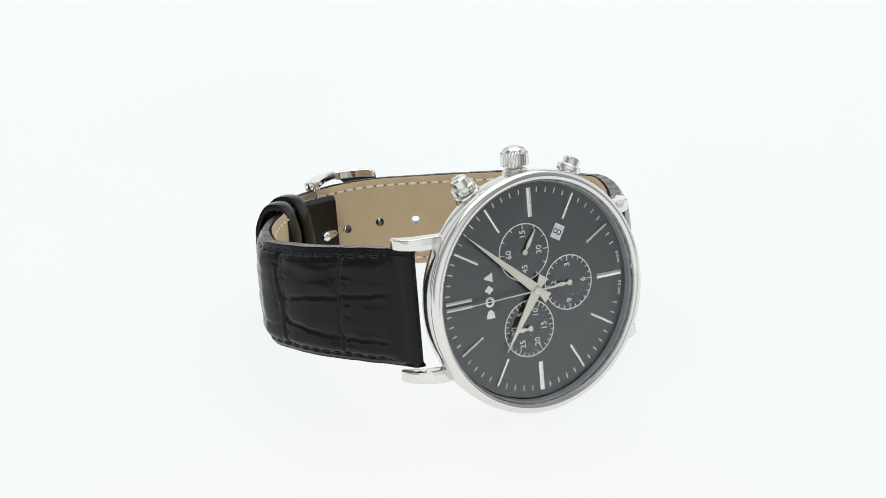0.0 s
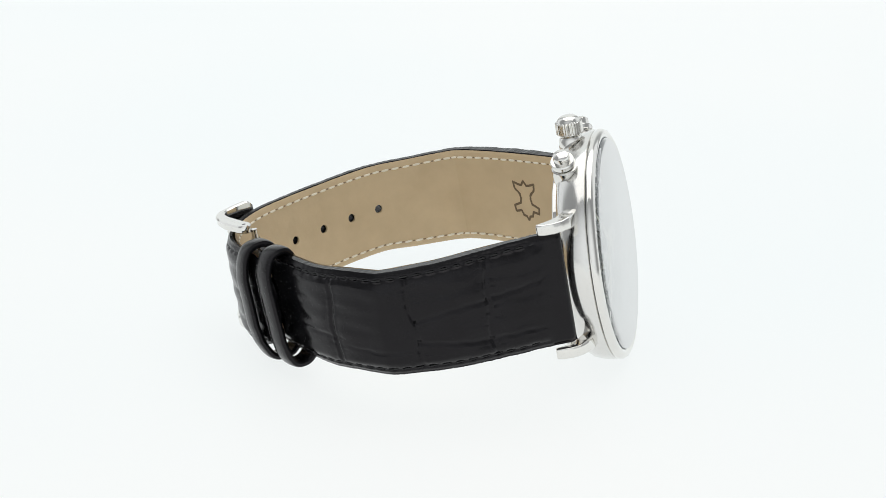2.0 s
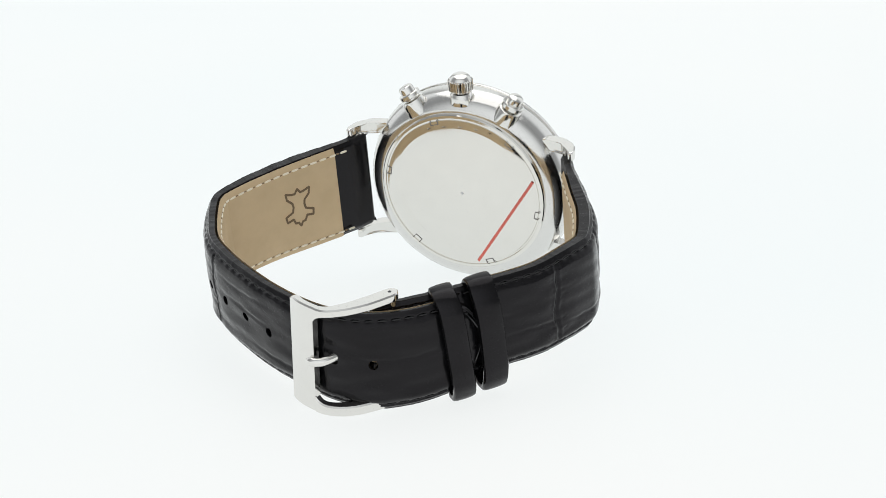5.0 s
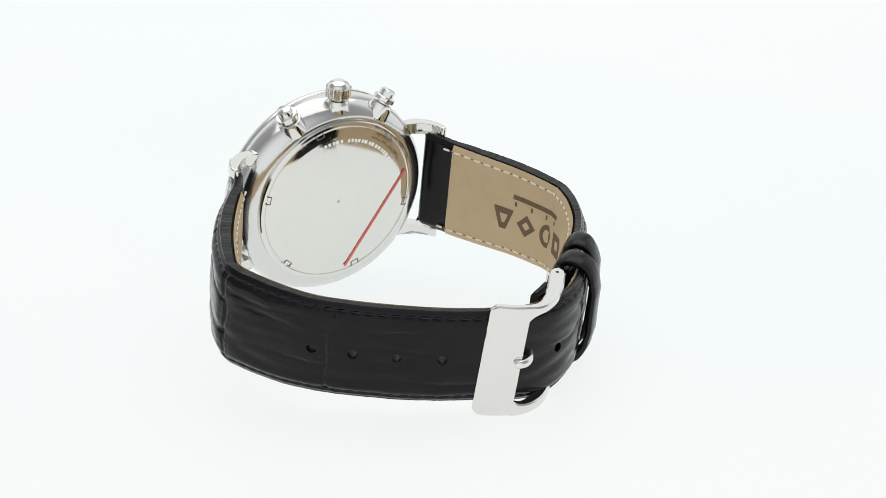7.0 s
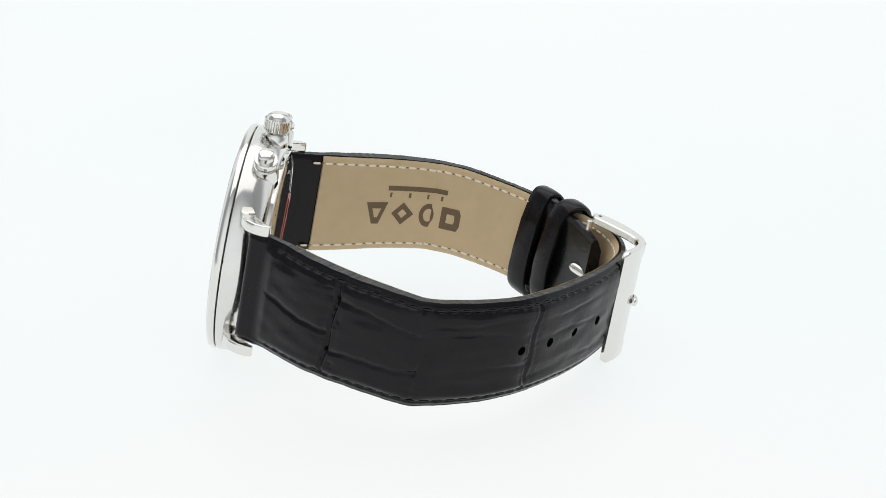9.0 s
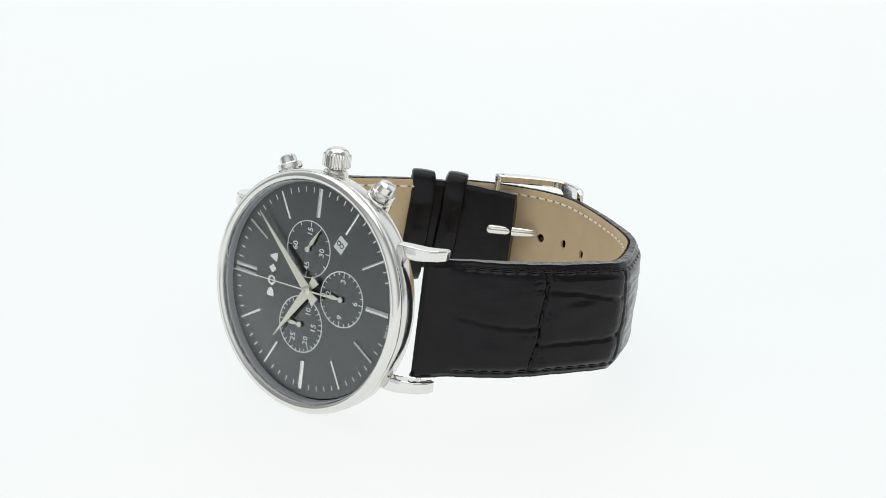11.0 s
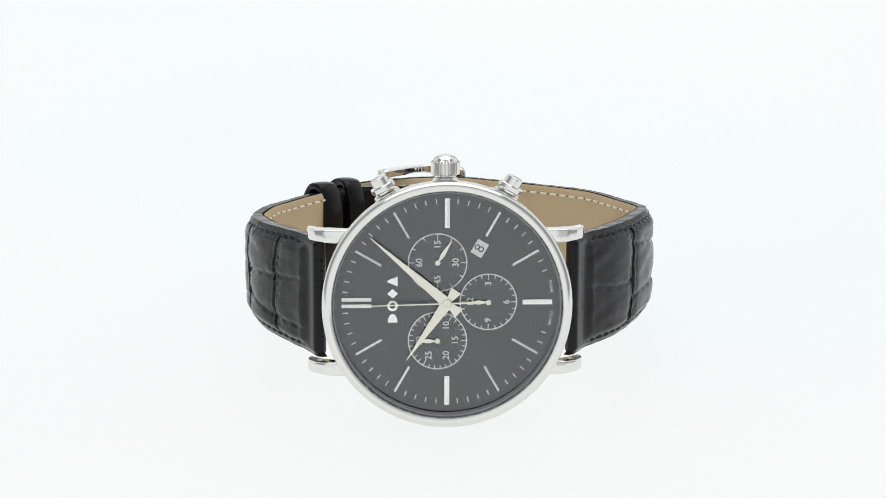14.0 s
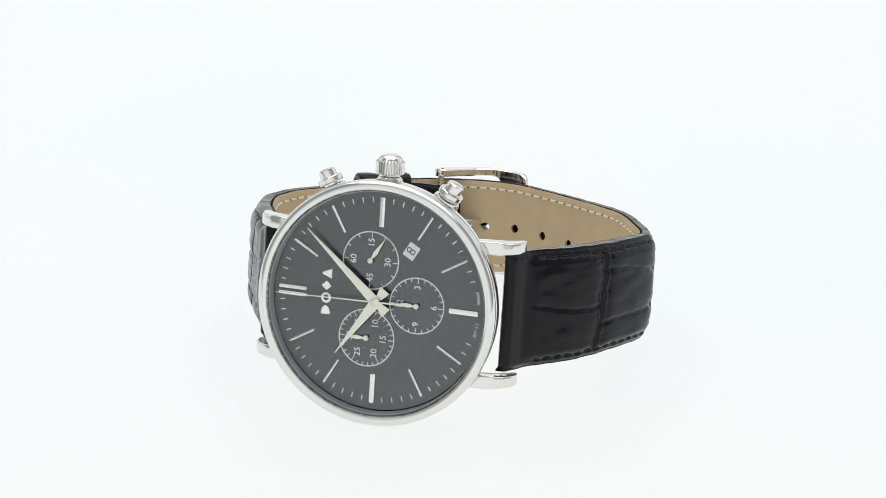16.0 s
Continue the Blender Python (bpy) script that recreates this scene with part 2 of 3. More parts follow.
# ---- case ----
def build_case():
    bm = bmesh.new()
    revolve(bm, [(19.3, 0.4), (20.6, 0.75), (20.85, 0.6), (20.95, 0.3), (20.95, -0.5), (20.8, -1.7), (20.35, -3.1), (19.45, -4.3), (18.4, -4.9), (17.8, -5.1), (17.2, -5.15), (16.2, -5.15)], 160)
    part("case", bm, STEEL_CASE, watch, "satin-polished steel case")
    bm = bmesh.new()
    revolve(bm, [(19.16, 1.26), (19.2, 1.7), (19.35, 2.1), (19.75, 2.35), (20.2, 2.35), (20.7, 2.1), (20.98, 1.6), (21.03, 1.15), (20.95, 0.92), (20.7, 0.85), (20.3, 0.85)], 160)
    part("bezel", bm, STEEL, watch, "rounded polished steel bezel")
    bm = bmesh.new()
    revolve(bm, [(18.8, -0.05), (18.98, 1.1), (19.17, 1.28)], 128)
    part("flange", bm, RING, watch, "dark polished inner ring")
    bm = bmesh.new()
    revolve(bm, [(0, 2.75), (18.2, 2.75), (18.9, 2.62), (19.25, 2.3), (19.25, 1.75)], 128)
    top = len(bm.faces)
    revolve(bm, [(19.25, 1.75), (0, 1.75)], 128)
    bm.faces.ensure_lookup_table()
    for k, f in enumerate(bm.faces):
        if k >= top or min(math.hypot(v.co.x, v.co.y) for v in f.verts) > 19.2:
            f.material_index = 1
    ob = part("crystal", bm, (GLASS, CLEAR), watch, "clear flat glass crystal")
    ob.visible_shadow = False
    # case back with painted shade for its key notches, engraved ring and a red line
    bm = bmesh.new()
    revolve(bm, [(17.0, -5.1), (16.98, -5.75), (16.8, -5.95), (16.3, -5.98), (16.2, -5.72), (15.95, -5.72), (15.85, -5.88), (15.6, -5.93), (14.35, -6.115), (14.2, -6.13), (0, -6.15)], 128)
    back = part("case_back", bm, STEEL_BACK, watch, "satin steel screw-on case back")
    # dark U-shaped strips draw the shade at the rim of each recess
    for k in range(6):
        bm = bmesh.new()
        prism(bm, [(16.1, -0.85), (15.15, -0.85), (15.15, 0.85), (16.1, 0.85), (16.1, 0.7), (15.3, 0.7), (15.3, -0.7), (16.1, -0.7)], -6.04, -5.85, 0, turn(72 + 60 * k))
        part("notch_shade", bm, NOTCH_SHADE, back)
    for k, (a0, a1) in enumerate(((20, 160), (190, 350))):
        random.seed(5 + k)
        a = a0
        while a < a1:
            w = random.choice((0.45, 0.6, 0.75))
            bm = bmesh.new()
            box(bm, 12.75, 13.45, -w / 2, w / 2, -6.14, -6.06, 0, turn(a))
            part("engraved_mark", bm, STEEL_BACK, back, smooth=False)
            a += (w + 0.35) / 14 * 57.3 * (2.2 if random.random() < 0.12 else 1)
    bm = bmesh.new()
    a, b = Vector((-14.9, 4.2, 0)), Vector((-2.4, -15.1, 0))
    d = (b - a).normalized().cross(Vector((0, 0, 1))) * 0.28
    prism(bm, [tuple((q)[:2]) for q in (a - d, a + d, b + d, b - d)], -6.24, -6.17)
    part("line", bm, RED, back, "thin red line on the case back")
    bm = bmesh.new()
    revolve(bm, [(0, -6.2), (0.3, -6.19), (0.35, -6.14)], 12)
    part("pit", bm, FLANGE, back)
    # lugs
    lug = [(16.0, -0.75), (18.6, -0.85), (20.6, -1.4), (22.2, -2.5), (23.2, -4.0), (23.6, -5.6), (23.5, -6.9), (22.6, -7.1), (22.1, -5.8), (21.4, -4.5), (20.4, -3.5), (18.8, -3.0), (16.0, -3.1)]
    for sx in (1, -1):
        for sy in (1, -1):
            bm = bmesh.new()
            prism(bm, lug, 10.35, 12.35, 0.38, None, 3)
            bmesh.ops.bisect_plane(bm, geom=bm.verts[:] + bm.edges[:] + bm.faces[:], plane_co=(21.2, 0, 0), plane_no=(1, 0, 0))
            bmesh.ops.bisect_plane(bm, geom=bm.verts[:] + bm.edges[:] + bm.faces[:], plane_co=(19.9, 0, 0), plane_no=(1, 0, 0))
            for v in bm.verts:
                flare = 0.07 * max(0.0, 21.8 - v.co.x) ** 1.5 * (1 if v.co.z > 11.3 else -1)      # widens into the case
                v.co = Vector((sx * v.co.x, sy * (v.co.z + max(-0.12, min(0.18, flare)) + (0.1 if sy < 0 else -0.05)), v.co.y))
            part("lug", bm, STEEL, watch, "curved polished steel lug")
        bm = bmesh.new()
        revolve(bm, [(0, -10.4), (0.5, -10.4), (0.5, 10.4), (0, 10.4)], 20, Matrix.Translation((sx * 21.6, 0, -4.7)) @ Matrix.Rotation(radians(90), 4, "X"))
        part("spring_bar", bm, STEEL, watch)


def knurled(bm, r, z0, z1, teeth, m):
    n = teeth * 4
    def ring(rad, z, depth):
        return [bm.verts.new(m @ Vector(((rad - depth * (i % 4 in (2, 3))) * math.cos(2 * math.pi * i / n), (rad - depth * (i % 4 in (2, 3))) * math.sin(2 * math.pi * i / n), z))) for i in range(n)]
    rows = [ring(r * 0.5, z0 - 0.02, 0), ring(r - 0.3, z0, 0), ring(r, z0 + 0.22, 0.3), ring(r, z1 - 0.22, 0.3), ring(r - 0.3, z1, 0)]
    for k in range(1, 8):
        a = k / 8 * math.pi / 2
        rows.append(ring((r - 0.4) * math.cos(a), z1 + 1.15 * math.sin(a), 0))
    for a, b in zip(rows, rows[1:]):
        for i in range(n):
            bm.faces.new((a[i], a[(i + 1) % n], b[(i + 1) % n], b[i]))
    bm.faces.new(rows[-1])
    bm.faces.new(rows[0][::-1])


def build_controls():
    to_rim = Matrix.Rotation(radians(-90), 4, "X")          # Z becomes +Y, towards 3 o'clock
    at = Matrix.Translation((-0.2, 0, -3.1)) @ to_rim
    bm = bmesh.new()
    knurled(bm, 2.45, 21.2, 23.6, 28, at)
    crown = part("crown", bm, STEEL, watch, "knurled polished steel crown", angle=25)
    bm = bmesh.new()
    revolve(bm, [(1.15, 18.5), (1.15, 22.0)], 32, at)
    part("stem", bm, STEEL, crown)
    bm = bmesh.new()
    revolve(bm, [(2.3, 18.5), (2.2, 20.3), (1.9, 20.75), (1.3, 20.85), (1.1, 20.6)], 40, at)
    part("collar", bm, STEEL, crown)
    for side in (1, -1):
        m = Matrix.Translation((0, 0, -3.1)) @ Matrix.Rotation(radians(-29.3 * side), 4, "Z") @ to_rim
        bm = bmesh.new()
        revolve(bm, [(0, 20), (1.5, 20), (1.5, 23.2), (1.42, 23.6), (1.1, 23.85), (0, 23.95)], 40, m)
        pusher = part("pusher", bm, STEEL, watch, "polished steel chronograph pusher")
        bm = bmesh.new()
        revolve(bm, [(1.45, 21.3), (2.0, 21.3), (2.15, 21.45), (2.15, 22.15), (2.0, 22.35), (1.45, 22.35)], 40, m)
        part("ring", bm, STEEL, pusher)
        bm = bmesh.new()
        revolve(bm, [(2.5, 17.8), (2.4, 20.2), (2.25, 20.75), (1.95, 20.95), (1.4, 20.95)], 40, m)
        part("collar", bm, STEEL, pusher)


# ---- dial ----
def build_dial():
    bm = bmesh.new()
    revolve(bm, [(0, 0.0), (18.9, 0.0), (18.9, -0.5), (0, -0.5)], 128)
    dial = part("dial", bm, DIAL, watch, "black sunburst dial with white printing")
    # hour markers; 0 degrees is 6 o'clock, 90 is 3 o'clock
    for k in range(12):
        a = 30 * k
        wide = 0.42 if k % 3 == 0 else 0.21
        rows = [(-0.55, 0.3), (0.55, 0.3)] if k == 6 else [(0, wide)]
        for off, w in rows:
            if k == 2:
                r0, r1 = 13.0, 17.7
            else:
                r0, r1 = 12.7, 17.7
            bm = bmesh.new()
            corners = [(r0, off - w), (r1, off - w), (r1, off + w), (r0, off + w)]
            foot, rim = [[bm.verts.new((*q, z)) for q in corners] for z in (0.0, 0.3)]
            ridge = [bm.verts.new((q, off, 0.4)) for q in (r0, r1)]
            for i in range(4):
                bm.faces.new((foot[i], foot[(i + 1) % 4], rim[(i + 1) % 4], rim[i]))
            bm.faces.new((rim[0], rim[1], ridge[1], ridge[0]))
            bm.faces.new((rim[3], ridge[0], ridge[1], rim[2]))
            bm.faces.new((rim[0], ridge[0], rim[3]))
            bm.faces.new((rim[1], rim[2], ridge[1]))
            bmesh.ops.transform(bm, matrix=turn(a), verts=bm.verts)
            part("hour_marker", bm, STEEL_MARK, dial, smooth=False)
    for k in range(60):
        if k % 5 and k not in (1, 2, 58, 59):
            bm = bmesh.new()
            box(bm, 16.75, 17.65, -0.085, 0.085, 0.0, 0.03, 0, turn(6 * k))
            part("minute_mark", bm, PRINT, dial, smooth=False)
    # subdials: centre, radius, marks, numerals, hand direction
    def subdial(cx, cy, r, marks, numerals, hand):
        at = Matrix.Translation((cx, cy, 0))
        bm = bmesh.new()
        revolve(bm, [(0, 0.012), (r, 0.012), (r, -0.2)], 64)
        sub = part("subdial", bm, SUBDIAL, dial, "circular-brushed black subdial")
        sub.location = Vector((cx, cy, 0)) * MM
        bm = bmesh.new()
        ring_flat(bm, r - 0.1, r + 0.1, 0.0, 0.04)
        part("ring", bm, PRINT, sub)
        for deg, long in marks:
            bm = bmesh.new()
            box(bm, r - (1.0 if long else 0.6), r - 0.1, -0.07, 0.07, 0.0, 0.04, 0, turn(deg))
            part("mark", bm, PRINT, sub, smooth=False)
        for text, deg, rr in numerals:
            c = Vector((rr * math.cos(radians(deg)), rr * math.sin(radians(deg)), 0))
            part("numeral", lettering(text, 1.55, c.x, c.y, 0.03, 90, 0.012), PRINT, sub, smooth=False)
        bm = bmesh.new()
        deg, length = hand
        prism(bm, [(-0.2, -0.17), (0.6, -0.17), (1.6, -0.38), (length, -0.06), (length, 0.06), (1.6, 0.38), (0.6, 0.17), (-0.2, 0.17)], 0.35, 0.45, 0, turn(deg))
        hand_ob = part("subdial_hand", bm, STEEL_HAND, sub, smooth=False)
        bm = bmesh.new()
        revolve(bm, [(0.5, 0.25), (0.5, 0.5), (0.4, 0.58), (0.17, 0.58), (0.15, 0.5), (0, 0.5)], 28)
        part("hub", bm, STEEL_HAND, hand_ob)
    up, right, down, left = 90, 0, 270, 180
    subdial(-1.6, 6.75, 4.9, [(30 * k, k % 3 == 0) for k in range(12)],
            [("15", up, 3.1), ("30", right, 3.05), ("45", down, 2.9), ("60", left, 3.05)], (58, 4.4))
    subdial(6.95, 0.0, 4.75, [(15 * k, k % 6 == 0) for k in range(24)],
            [("3", up, 3.15), ("6", right, 3.05), ("9", down, 3.15), ("12", left, 3.0)], (180, 3.6))
    subdial(-1.6, -6.6, 4.9, [(12 * k, k % 5 == 0) for k in range(30)],
            [("5", 120, 3.2), ("10", 60, 2.95), ("15", right, 3.0), ("20", -60, 2.95), ("25", -120, 2.95), ("30", left, 3.05)], (180, 3.6))
    # date window at half past four from the crown side
    m = Matrix.Translation((5.45, 9.15, 0)) @ turn(-30)
    bm = bmesh.new()
    box(bm, -1.05, 1.05, -1.3, 1.3, 0.0, 0.03, 0, m)
    date = part("date_window", bm, DATE, dial, "white date window", smooth=False)
    bm = lettering("8", 2.45, 0, 0, 0.045, 90, 0.01, -0.012)
    bmesh.ops.transform(bm, matrix=m, verts=bm.verts)
    part("numeral", bm, INK, date, smooth=False)
    for text, a0 in (("SWISS", -9.2), ("MADE", 8.8)):
        n = len(text)
        for i, ch in enumerate(text):
            a = a0 + (i - (n - 1) / 2) * 1.75
            r = 17.75
            part("lettering", lettering(ch, 0.76, r * math.cos(radians(a)), r * math.sin(radians(a)), 0.02, 90 + a, 0.01), PRINT, dial, smooth=False)
    # emblem: four applied plain shapes
    dome = [(0.82 * math.sin(radians(q)), -0.75 + 1.5 * math.cos(radians(q))) for q in range(-90, 91, 15)]
    shapes = [dome, None, [(-0.9, 0), (0, -0.8), (0.9, 0), (0, 0.8)], [(0.85, -0.85), (0.85, 0.85), (-0.85, 0.15), (-0.85, -0.15)]]
    for i, outline in enumerate(shapes):
        bm = bmesh.new()
        m = Matrix.Translation((-9.15, -2.65 + 2.1 * i, 0))
        if outline is None:
            ring_flat(bm, 0.48, 0.9, 0.0, 0.25, 32, m)
        else:
            prism(bm, outline, 0.0, 0.25, 0, m)
        part("emblem_shape", bm, STEEL_MARK, dial, smooth=False)
    # hands
    def hand(name, deg, z, half, length, tail, tail_half, label):
        bm = bmesh.new()
        prism(bm, [(0, -half), (length, -0.05), (length, 0.05), (0, half)], z, z + 0.16, 0, turn(deg))
        if tail:
            prism(bm, [(0, -0.35), (0, 0.35), (-tail, tail_half), (-tail, -tail_half)], z, z + 0.16, 0, turn(deg))
        return part(name, bm, STEEL_HAND, watch, label, smooth=False)
    hand("hour_hand", 235.0, 0.75, 0.98, 11.9, 2.6, 0.98, "tapered steel hour hand")
    hand("minute_hand", 139.0, 1.0, 0.92, 17.0, 2.6, 0.98, "tapered steel minute hand")
    bm = bmesh.new()
    prism(bm, [(-4.4, -0.16), (0, -0.12), (17.8, -0.05), (17.8, 0.05), (0, 0.12), (-4.4, 0.16)], 1.25, 1.37, 0, turn(181.5))
    sec = part("second_hand", bm, STEEL_HAND, watch, "slim steel centre seconds hand", smooth=False)
    bm = bmesh.new()
    revolve(bm, [(0.75, 1.2), (0.75, 1.42), (0.6, 1.5), (0.3, 1.5), (0.28, 1.42), (0, 1.42)], 32)
    part("hub", bm, STEEL_HAND, sec)


# ---- strap ----
# Outer line of each half: 6-o'clock axis, depth, mid-width offset, width, thickness at the middle.
LONG = [(22.1, -2.9, 0.0, 20.3, 2.8), (23.3, -5.4, 0.0, 20.3, 2.8), (25.0, -8.6, 0.1, 20.2, 2.8), (30.0, -14.8, 0.2, 20.0, 3.4), (34.2, -21.5, 0.5, 19.6, 3.5), (37.2, -28.0, 0.8, 19.3, 3.3),
        (38.9, -33.0, 0.9, 19.2, 3.0), (39.2, -35.2, 0.9, 19.2, 2.9), (38.4, -38.6, 1.0, 19.0, 2.8), (35.2, -45.6, 1.3, 18.7, 2.7), (31.6, -51.5, 1.8, 18.3, 2.6), (26.2, -56.5, 2.0, 18.2, 2.6), (19.7, -61.1, 2.1, 18.2, 2.5),
        (13.3, -65.0, 2.3, 18.1, 2.4), (6.5, -68.2, 2.5, 18.0, 2.3), (0.0, -69.7, 2.0, 18.7, 2.2), (-7.2, -69.0, 1.5, 19.2, 2.1), (-13.8, -65.7, 1.5, 18.9, 2.0), (-19.6, -60.1, 1.6, 18.4, 1.9), (-22.2, -56.5, 1.6, 18.2, 1.8)]
SHORT = [(-22.1, -2.9, 0.0, 20.3, 2.8), (-23.2, -5.6, 0.0, 20.3, 2.8), (-24.8, -9.2, 0.0, 20.2, 2.8), (-28.6, -15.7, 0.1, 19.8, 3.4), (-32.0, -22.2, 0.2, 19.3, 3.5), (-34.0, -28.4, 0.4, 18.9, 3.4),
         (-34.7, -32.4, 0.5, 18.6, 3.2), (-34.4, -34.6, 0.6, 18.6, 3.1), (-32.6, -39.6, 1.0, 18.5, 2.9), (-29.6, -45.3, 1.1, 18.3, 2.7), (-25.5, -50.5, 1.5, 18.2, 2.6), (-20.5, -55.6, 1.9, 18.1, 2.6), (-15.2, -60.0, 1.9, 17.8, 2.5), (-9.5, -63.3, 1.9, 17.0, 2.4), (-5.8, -64.9, 1.9, 16.4, 2.2)]


FRAMES = {}


def strap_frame(points, step=0.2):
    if id(points) in FRAMES:
        return FRAMES[id(points)]
    pts, s = spline(points, step)
    tan = np.gradient(pts[:, :2], axis=0)
    tan /= np.linalg.norm(tan, axis=1)[:, None]
    side = 1 if points[0][0] > 0 else -1          # the outward normal of the loop
    nor = side * np.stack([-tan[:, 1], tan[:, 0]], 1)
    FRAMES[id(points)] = (pts, s, tan, nor)
    return pts, s, tan, nor


def smoothstep(a, b, x):
    t = np.clip((x - a) / (b - a), 0, 1)
    return t * t * (3 - 2 * t)


def strap_skin(points, flat_to, grooves, splits, seed, lining_from, tip=0.0, lining_to=1e9):
    """Leather body of one strap half: outer side padded, with pressed scale grooves. Returns body and lining meshes."""
    pts, s, tan, nor = strap_frame(points)
    rng = np.random.default_rng(seed)
    nu = 91
    length = s[-1]
    ph = rng.uniform(0, 6.28, 8)
    cols = np.linspace(-1, 1, nu)
    cols = np.sign(cols) * (1 - (1 - np.abs(cols)) ** 1.25)
    body = bmesh.new()
    outer, inner = [], []
    bounds = [flat_to] + list(grooves) + [length + 5]
    for i in range(len(s)):
        x, n, c0, w, th = pts[i]
        half = w / 2 + 0.09 * noise.noise((s[i] * 0.35, seed, 3.3)) + 0.05 * noise.noise((s[i] * 1.3, seed, 7.1))
        if tip and length - s[i] < tip:
            half *= math.sqrt(max(0.0, 1 - (1 - (length - s[i]) / tip) ** 2)) * 0.85 + 0.12
        o, q = [], []
        pad = smoothstep(flat_to - 0.8, flat_to + 2.6, s[i]) * 0.55 * min(1, th / 3.0)
        rr = th / 2
        fold = rr - math.sqrt(max(0.0, rr * rr - max(0.0, rr - s[i]) ** 2))      # the end turned round its bar
        cell = sum(s[i] > g for g in bounds) - 1
        begin = smoothstep(flat_to, flat_to + 4.5, s[i])
        for u in cols:
            e = half * (1 - abs(u))
            h = pad * smoothstep(0.9, 2.6, e) + 0.7 * pad * (1 - abs(u) ** 2.6) - fold - 0.6 * (1 - smoothstep(0.0, 1.1, e))
            if s[i] > flat_to:
                h -= begin * 0.34 * math.exp(-((e - 1.2) / 0.26) ** 2) * (1 + 0.5 * math.sin(2.73 * s[i]))
                for k, g in enumerate(grooves):
                    gg = g + 0.5 * math.sin(2.3 * u + ph[k % 8]) + 0.22 * math.sin(7 * u + ph[(k + 3) % 8])
                    deep = 1.35 if k == 0 and seed == 3 else 0.65
                    d = s[i] - gg
                    h -= deep * (0.33 * math.exp(-(d / 0.33) ** 2) + 0.22 * math.exp(-(d / 1.5) ** 2) - 0.09 * math.exp(-((abs(d) - 0.65) / 0.3) ** 2)) * smoothstep(0.9, 1.8, e)
                for k, uc in enumerate(splits[min(cell, len(splits) - 1)]):
                    uc = uc + 0.035 * math.sin(0.28 * s[i] + ph[k]) + 0.007 * math.sin(1.7 * s[i] + ph[k + 2]) + 0.009 * (s[i] - bounds[cell] - 5) * (1 if k % 2 else -1) * (cell < 2)
                    run = 1.0 if cell < 2 else max(0.06, 0.3 + 0.3 * math.sin(0.25 * s[i] + ph[k + 4]))
                    d = (u - uc) * half
                    h -= begin * run * (0.24 * math.exp(-(d / 0.38) ** 2) + 0.13 * math.exp(-(d / 1.3) ** 2) - 0.03 * math.exp(-((abs(d) - 0.6) / 0.3) ** 2)) * smoothstep(0.8, 1.8, e)
                h += begin * 0.2 * noise.noise((s[i] * 0.16, u * half * 0.5, seed)) * smoothstep(0.8, 2, e)
                near = min(abs(s[i] - g) for g in grooves)
                h -= begin * 0.12 * math.exp(-((near - 1.1) / 0.8) ** 2) * max(0.0, noise.noise((s[i] * 0.5, u * half * 1.6, seed + 9)) - 0.05) * 2 * smoothstep(0.8, 2, e)
            o.append(body.verts.new((x + nor[i, 0] * h, c0 + u * half, n + nor[i, 1] * h)))
            d = th - 0.5 - min(fold, rr - 0.5) - 0.45 * (1 - smoothstep(0.0, 0.9, e))
            q.append(body.verts.new((x - nor[i, 0] * d, c0 + u * half * 0.995, n - nor[i, 1] * d)))
        outer.append(o)
        inner.append(q)
    for i in range(len(s) - 1):
        for k in range(nu - 1):
            body.faces.new((outer[i][k], outer[i][k + 1], outer[i + 1][k + 1], outer[i + 1][k]))
            body.faces.new((inner[i][k], inner[i + 1][k], inner[i + 1][k + 1], inner[i][k + 1]))
        for k in (0, nu - 1):
            body.faces.new((outer[i][k], outer[i + 1][k], inner[i + 1][k], inner[i][k]))
    for i in (0, len(s) - 1):
        for k in range(nu - 1):
            body.faces.new((outer[i][k], outer[i][k + 1], inner[i][k + 1], inner[i][k]))
    lin = bmesh.new()
    rows = []
    for i in range(len(s)):
        if s[i] < lining_from or s[i] > lining_to:
            continue
        x, n, c0, w, th = pts[i]
        half = w / 2 - 0.12
        if tip and length - s[i] < tip:
            half *= math.sqrt(max(0.0, 1 - (1 - (length - s[i]) / tip) ** 2)) * 0.85 + 0.12
        row = []
        for d in (th - 0.48, th):
            row.append([lin.verts.new((x - nor[i, 0] * (d - 0.45 * (abs(u) > 0.97) * (d == th)), c0 + u * half, n - nor[i, 1] * (d - 0.45 * (abs(u) > 0.97) * (d == th)))) for u in np.linspace(-1, 1, 25)])
        rows.append(row)
    for a, b in zip(rows, rows[1:]):
        for lay in (0, 1):
            for k in range(24):
                lin.faces.new((a[lay][k], a[lay][k + 1], b[lay][k + 1], b[lay][k]))
        for k in (0, 24):
            lin.faces.new((a[0][k], a[1][k], b[1][k], b[0][k]))
    for r in (rows[0], rows[-1]):
        for k in range(24):
            lin.faces.new((r[0][k], r[0][k + 1], r[1][k + 1], r[1][k]))
    return body, lin


